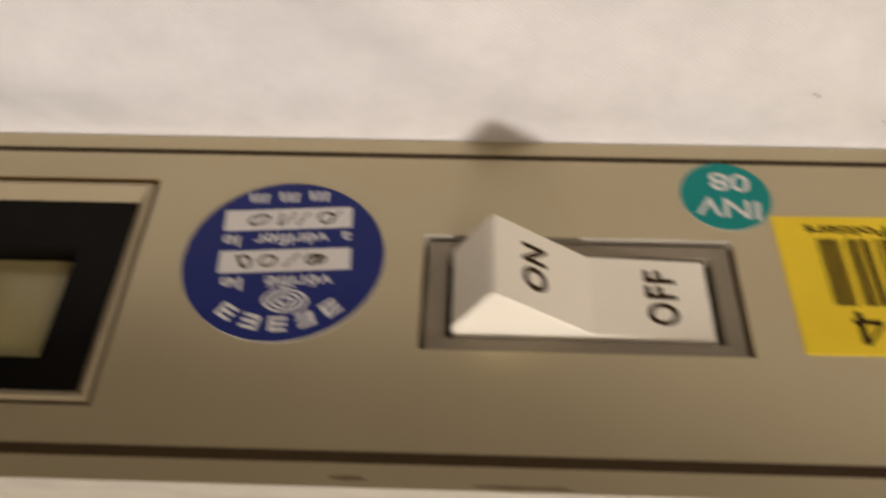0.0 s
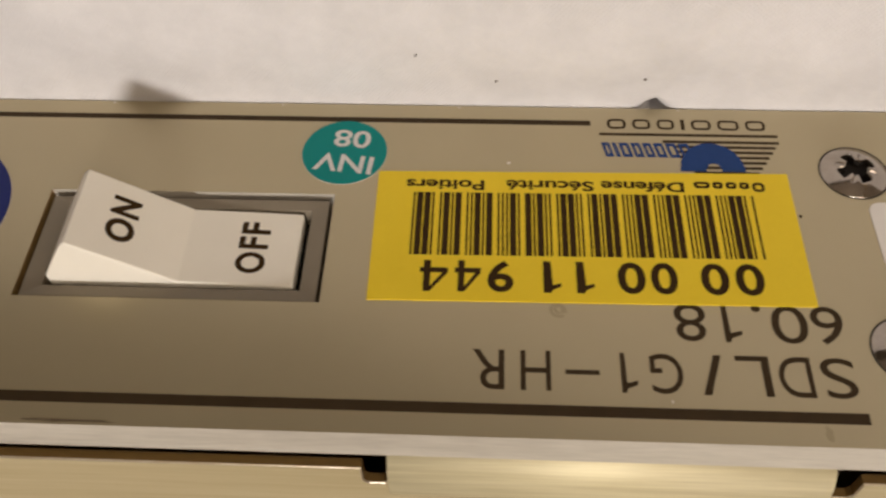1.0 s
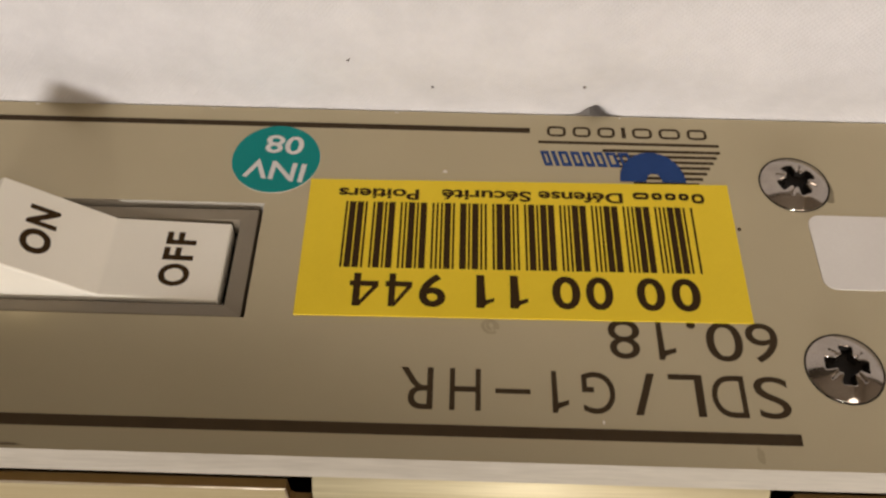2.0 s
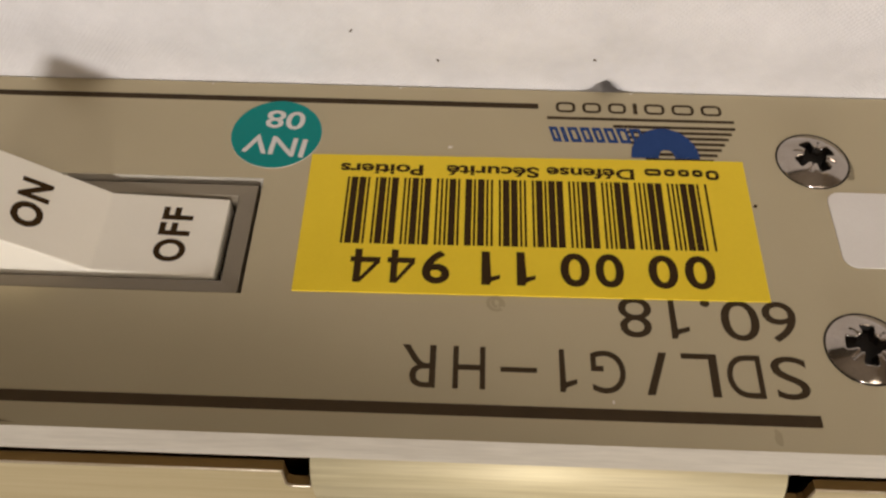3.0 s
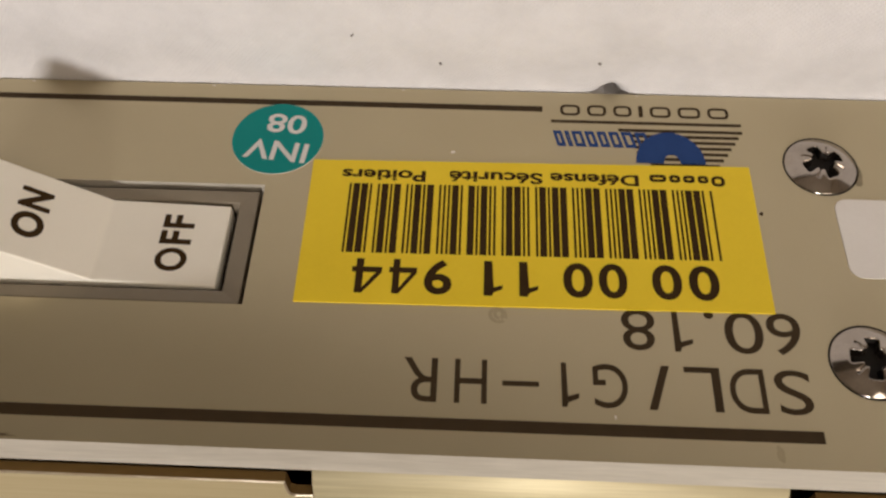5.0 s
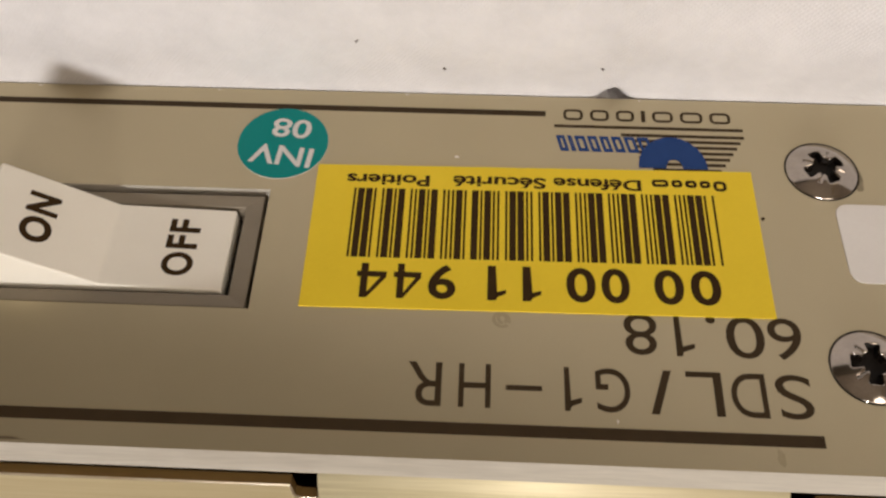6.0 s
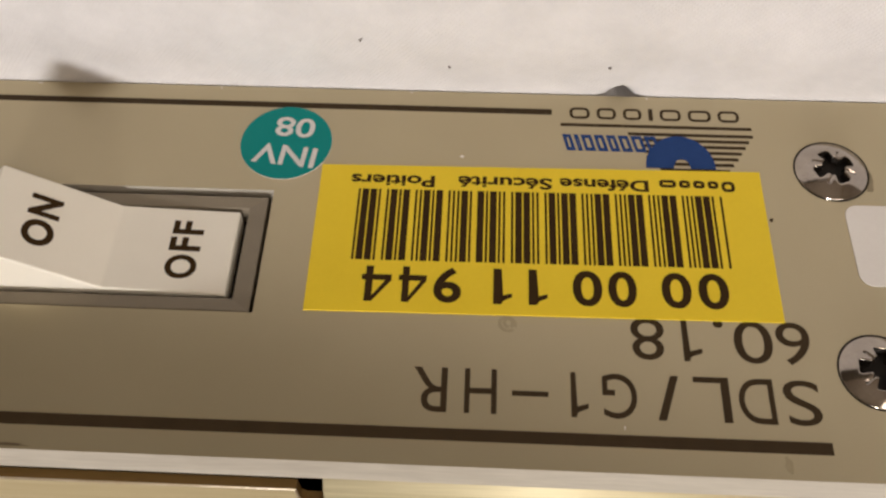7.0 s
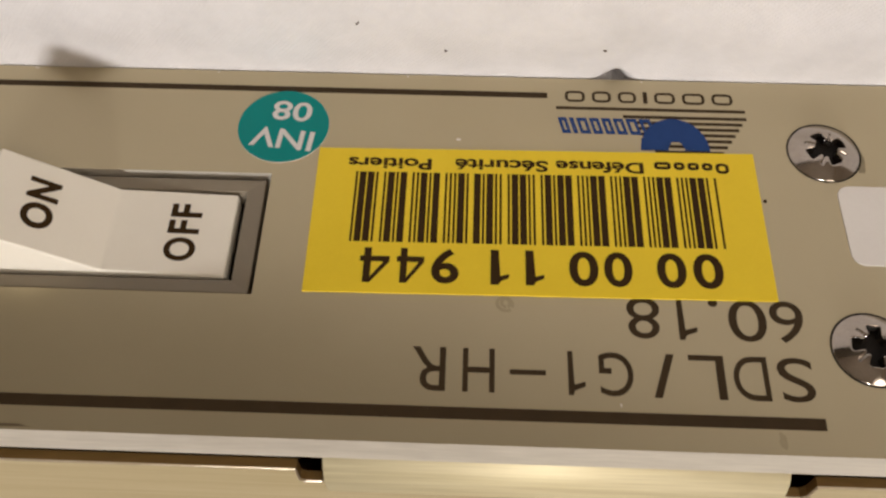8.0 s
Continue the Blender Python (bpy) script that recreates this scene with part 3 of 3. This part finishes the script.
# ---- rocker switch ----
def rocker_switch():
    body = part("rocker_switch", box(SWITCH[0] + 0.25, SWITCH[1] - 0.25, 3.2, 22, SWITCH[2] + 0.25, SWITCH[3] - 0.25), BLACK, unit, "ivory rocker switch in a grey frame, pressed off")
    x0, x1, z0, z1 = SWITCH[0] + 0.55, SWITCH[1] - 0.5, SWITCH[2] + 0.75, SWITCH[3] - 0.2
    ix0, ix1, iz0, iz1 = -25.7, 4.1, 17.75, 29.3
    bm = bmesh.new()
    front = 0.35
    o = [(x0, z0), (x1, z0), (x1, z1), (x0, z1)]
    n = [(ix0, iz0), (ix1, iz0), (ix1, iz1), (ix0, iz1)]
    vo = [[bm.verts.new((x, yy, z)) for x, z in o] for yy in (front, 4.0)]
    vi = [[bm.verts.new((x, yy, z)) for x, z in n] for yy in (front + 0.2, 4.0)]
    for i in range(4):
        j = (i + 1) % 4
        bm.faces.new((vo[0][i], vo[0][j], vi[0][j], vi[0][i]))
        bm.faces.new((vo[0][j], vo[0][i], vo[1][i], vo[1][j]))
        bm.faces.new((vi[0][i], vi[0][j], vi[1][j], vi[1][i]))
        bm.faces.new((vo[1][i], vi[1][i], vi[1][j], vo[1][j]))
    bmesh.ops.recalc_face_normals(bm, faces=bm.faces)
    bevel_sharp(bm, 0.12, 2)
    part("frame", bm, GREY, body, "grey plastic frame")
    profile = [(-24.8, 0.65), (-11.6, 0.05), (-0.95, -7.0), (-0.15, -6.3), (3.45, -0.6), (3.45, 3.0), (-24.8, 3.0)]
    bm = bmesh.new()
    lo = [bm.verts.new((x, y, 18.15)) for x, y in profile]
    hi = [bm.verts.new((x, y, 28.85)) for x, y in profile]
    bm.faces.new(lo)
    bm.faces.new(hi[::-1])
    for i in range(len(profile)):
        j = (i + 1) % len(profile)
        bm.faces.new((lo[j], lo[i], hi[i], hi[j]))
    bmesh.ops.recalc_face_normals(bm, faces=bm.faces)
    bevel_sharp(bm, 0.22, 3, 15)
    part("rocker", bm, ROCKER, body, "ivory plastic rocker")
    # lettering runs downwards, its tops towards the raised end
    d = Vector((10.65, -7.05, 0)).normalized()
    out = Vector((-d.y, d.x, 0)) * -1
    if out.y > 0:
        out = -out
    base = Vector((-11.6, 0.05, 0)) + d * 5.95 + out * 0.03
    bm = bmesh.new()
    letter(bm, "O", base + Vector((0, 0, 26.35)), (0, 0, -1), d, 3.1, 3.25, 0.04)
    letter(bm, "N", base + Vector((0, 0, 22.8)), (0, 0, -1), d, 2.5, 3.25, 0.04)
    part("on_lettering", bm, INK, body, "dark lettering")
    d = Vector((13.2, -0.6, 0)).normalized()
    out = Vector((d.y, -d.x, 0))
    base = Vector((-24.8, 0.65, 0)) + d * 3.6 + out * 0.03
    bm = bmesh.new()
    letter(bm, "O", base + Vector((0, 0, 27.2)), (0, 0, -1), d, 3.0, 3.45, 0.03)
    letter(bm, "F", base + Vector((0, 0, 23.7)), (0, 0, -1), d, 1.75, 3.45, 0.03)
    letter(bm, "F", base + Vector((0, 0, 21.55)), (0, 0, -1), d, 1.75, 3.45, 0.03)
    part("off_lettering", bm, INK, body, "dark lettering")


rocker_switch()


# ---- panel meter ----
def panel_meter():
    x0, x1, z0, z1 = METER[0] + 0.6, METER[1] - 0.6, METER[2] + 0.55, METER[3] - 0.55
    bm = bmesh.new()
    rings = []
    for inset, yy in ((0.0, 5.0), (0.0, 0.2), (0.25, 0.0), (0.6, 0.0), (2.0, 1.7), (2.0, 4.0)):
        rings.append([bm.verts.new((x, yy, z)) for x, z in ((x0 + inset, z0 + inset), (x1 - inset, z0 + inset), (x1 - inset, z1 - inset), (x0 + inset, z1 - inset))])
    for a, b in zip(rings, rings[1:]):
        for i in range(4):
            j = (i + 1) % 4
            bm.faces.new((a[i], a[j], b[j], b[i]))
    bmesh.ops.recalc_face_normals(bm, faces=bm.faces)
    body = part("panel_meter", bm, CHAMPAGNE, unit, "panel meter with a champagne bevelled frame and a blank display")
    wx0, wz0, wz1 = 47.5, 17.2, 32.4
    bm = bmesh.new()
    a = [(x0 + 1.9, z0 + 1.9), (x1 - 1.9, z0 + 1.9), (x1 - 1.9, z1 - 1.9), (x0 + 1.9, z1 - 1.9)]
    b = [(wx0, wz0), (x1 - 7.0, wz0), (x1 - 7.0, wz1), (wx0, wz1)]
    va = [bm.verts.new((x, 1.6, z)) for x, z in a]
    vb = [bm.verts.new((x, 1.6, z)) for x, z in b]
    vc = [bm.verts.new((x, 4.6, z)) for x, z in b]
    for i in range(4):
        j = (i + 1) % 4
        bm.faces.new((va[i], va[j], vb[j], vb[i]))
        bm.faces.new((vb[i], vb[j], vc[j], vc[i]))
    bmesh.ops.recalc_face_normals(bm, faces=bm.faces)
    part("mask", bm, BLACK, body, "black plastic mask")
    part("display", box(wx0 - 2, x1 - 5, 4.5, 6.0, wz0 - 2, wz1 + 2), LCD, body, "blank olive display")


panel_meter()


# ---- countersunk cross-head screws ----
def screw(cx, cz, angle, R=4.05):
    na, nr = 144, 44
    bm = bmesh.new()
    def height(u, v):
        r = math.hypot(u, v)
        dome = 1.25 * (1 - (r / R) ** 2.1) + 0.05
        arm = min(abs(u), abs(v))
        reach = max(abs(u), abs(v))
        half = 0.56 + 0.07 * math.cos(reach * 3)
        inside = 1 / (1 + math.exp((arm - half) / 0.035)) / (1 + math.exp((reach - 2.15) / 0.05))
        core = 1 / (1 + math.exp((r - 1.12) / 0.06))
        hole = max(inside, core) * (2.3 - 0.35 * r)
        p, q = (u + v) / math.sqrt(2), (u - v) / math.sqrt(2)
        tick = 0.2 * math.exp(-(min(abs(p), abs(q)) / 0.11) ** 2) * (1 if 1.1 < r < 2.45 else 0)
        return dome - hole - tick
    c, s = math.cos(radians(angle)), math.sin(radians(angle))
    rows = []
    for i in range(1, nr + 1):
        r = R * i / nr
        row = []
        for k in range(na):
            t = 2 * math.pi * k / na
            u, v = r * math.cos(t), r * math.sin(t)
            row.append(bm.verts.new((cx + c * u - s * v, -height(u, v), cz + s * u + c * v)))
        rows.append(row)
    mid = bm.verts.new((cx, -height(0, 0), cz))
    rim = [bm.verts.new((v.co.x, 0.25, v.co.z)) for v in rows[-1]]
    rows.append(rim)
    for k in range(na):
        bm.faces.new((mid, rows[0][k], rows[0][(k + 1) % na]))
    for a, b in zip(rows, rows[1:]):
        for k in range(na):
            j = (k + 1) % na
            bm.faces.new((a[k], b[k], b[j], a[j]))
    bmesh.ops.recalc_face_normals(bm, faces=bm.faces)
    for f in bm.faces:
        m = f.calc_center_median()
        f.material_index = 1 if m.y > -0.78 and math.hypot(m.x - cx, m.z - cz) < 2.4 else 0
        f.smooth = True
    head = part("screw", bm, [CHROME, RECESS], unit, "nickel cross-head screw")
    part("countersink", plate(turned(circle(R + 0.2, 60), cx, cz, 0), -0.012, 0.03), RECESS, head, "dark disc that paints the shaded gap round the head")


screw(-91.65, 10.5, 24)
screw(-91.95, 35.45, -6, 3.98)


# ---- gold chassis behind the panel ----
def chassis():
    body = part("chassis", box(-112, 334, PT + 0.05, 262, -0.9, 20.0, 0.5), GOLD, unit, "yellow chromate steel chassis")
    top, low = 47.4, 46.2
    tabs = [(-84.3, -36.6), (21.8, 69.5), (127.9, 175.6), (234.0, 281.7)]
    notch = 2.75
    front, back = 7.7, 262.0
    edge = [(-112.0, front)]
    for a, b in tabs:
        edge += [(a - notch, front), (a - notch, 11.0), (a - notch + 0.5, 11.6), (a - 0.5, 11.6), (a, 11.0), (a, 10.4)]
        edge += [(b, 10.4), (b, 11.0), (b + 0.5, 11.6), (b + notch - 0.5, 11.6), (b + notch, 11.0), (b + notch, front)]
    edge += [(334.0, front), (334.0, back), (-112.0, back)]
    bm = bmesh.new()
    upper = [bm.verts.new((x, y, top)) for x, y in edge]
    lower = [bm.verts.new((x, y, low)) for x, y in edge]
    bm.faces.new(upper)
    bm.faces.new(lower[::-1])
    for i in range(len(edge)):
        j = (i + 1) % len(edge)
        bm.faces.new((upper[j], upper[i], lower[i], lower[j]))
    bmesh.ops.recalc_face_normals(bm, faces=bm.faces)
    rims = [e for e in bm.edges if all(abs(v.co.z - top) < 0.01 for v in e.verts) and not any(v.co.y > 10.3 and v.co.y < 10.5 for v in e.verts)]
    bmesh.ops.bevel(bm, geom=rims, offset=0.2, segments=3, affect="EDGES", profile=0.5, clamp_overlap=True)
    # by facing: shade painted on the sides, edge glints on the bevels
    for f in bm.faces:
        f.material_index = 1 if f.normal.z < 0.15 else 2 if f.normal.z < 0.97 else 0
    cover = part("cover", bm, [GOLD, SHADED_EDGE, GLINT_RIM], unit, "yellow chromate steel cover")
    for name, x0, x1, y0 in (("side_wall", -112.0, -110.8, 12.0), ("side_wall", 332.8, 334.0, 12.0), ("back_wall", -110.8, 332.8, back - 1.2)):
        part(name, box(x0, x1, y0, back, 20.0, low), GOLD, cover)
    for a, b in tabs:
        bm = bmesh.new()
        r, crest = 5.0, top + 0.45
        path = [(PT + 0.12, 41.5)] + [(PT + 0.12 + r - r * math.cos(radians(t)), crest - r + r * math.sin(radians(t))) for t in range(0, 91, 9)] + [(12.2, crest - 0.02), (13.4, crest - 0.12), (15.0, top - 0.05), (15.6, top - 0.3)]
        out = [[bm.verts.new((x, y, z)) for y, z in path] for x in (a, b)]
        for i in range(len(path) - 1):
            bm.faces.new((out[0][i], out[1][i], out[1][i + 1], out[0][i + 1]))
        bmesh.ops.recalc_face_normals(bm, faces=bm.faces)
        bmesh.ops.solidify(bm, geom=list(bm.faces), thickness=0.9)
        bmesh.ops.recalc_face_normals(bm, faces=bm.faces)
        for f in bm.faces:
            f.smooth = abs(f.normal.x) < 0.5
        part("tab", bm, LIT_TAB_GOLD, cover, "bent front tab")


chassis()


# ---- wear: small marks on the panel ----
def mark(name, cx, cz, w, h, material, label, seed):
    rnd = random.Random(seed)
    pts = []
    for i in range(14):
        a = 2 * math.pi * i / 14
        k = 0.75 + 0.5 * rnd.random()
        pts.append((cx + w / 2 * k * math.cos(a), cz + h / 2 * k * math.sin(a)))
    part(name, plate(pts, -0.012, 0.03), material, panel, label)


bm = bmesh.new()
pen_loop(bm, -54.9, 31.5, 0.85, 0.75, 140, -0.012)
pen_loop(bm, -55.0, 31.35, 0.5, 0.42, 100, -0.014)
part("smudge", bm, SMUDGE, panel, "greyish ring of glue")
mark("speck", -83.9, 17.5, 0.45, 0.45, INK, "dark speck", 5)
mark("speck", -49.5, 9.9, 0.5, 0.4, LABEL_WHITE, "pale speck", 6)
mark("speck", -66.3, 42.3, 0.2, 0.45, LABEL_WHITE, "pale speck", 7)
mark("scuff", 12.8, 45.85, 3.4, 0.5, SCUFF, "brown scuff by the upper edge", 8)
mark("scuff", -3.9, 46.35, 10.0, 0.4, SCUFF, "brown scuff by the upper edge", 9)
mark("scuff", -81.5, 45.4, 0.8, 1.6, SMUDGE, "pale scuff by the upper edge", 10)
# the screw head's shadow, painted on as a flat brown mark
mark("shadow_mark", -95.6, 11.7, 1.1, 3.2, SCREW_SHADOW, "brown painted shadow beside the screw", 11)
for i, (x, w) in enumerate(((3.0, 0.9), (-19.6, 0.6), (-43.0, 0.7), (27.0, 0.8), (-71.5, 0.5))):
    mark("chip", x, 0.24, 0.55 * w, 0.2, LABEL_WHITE, "pale chip in the lower edge", 20 + i)
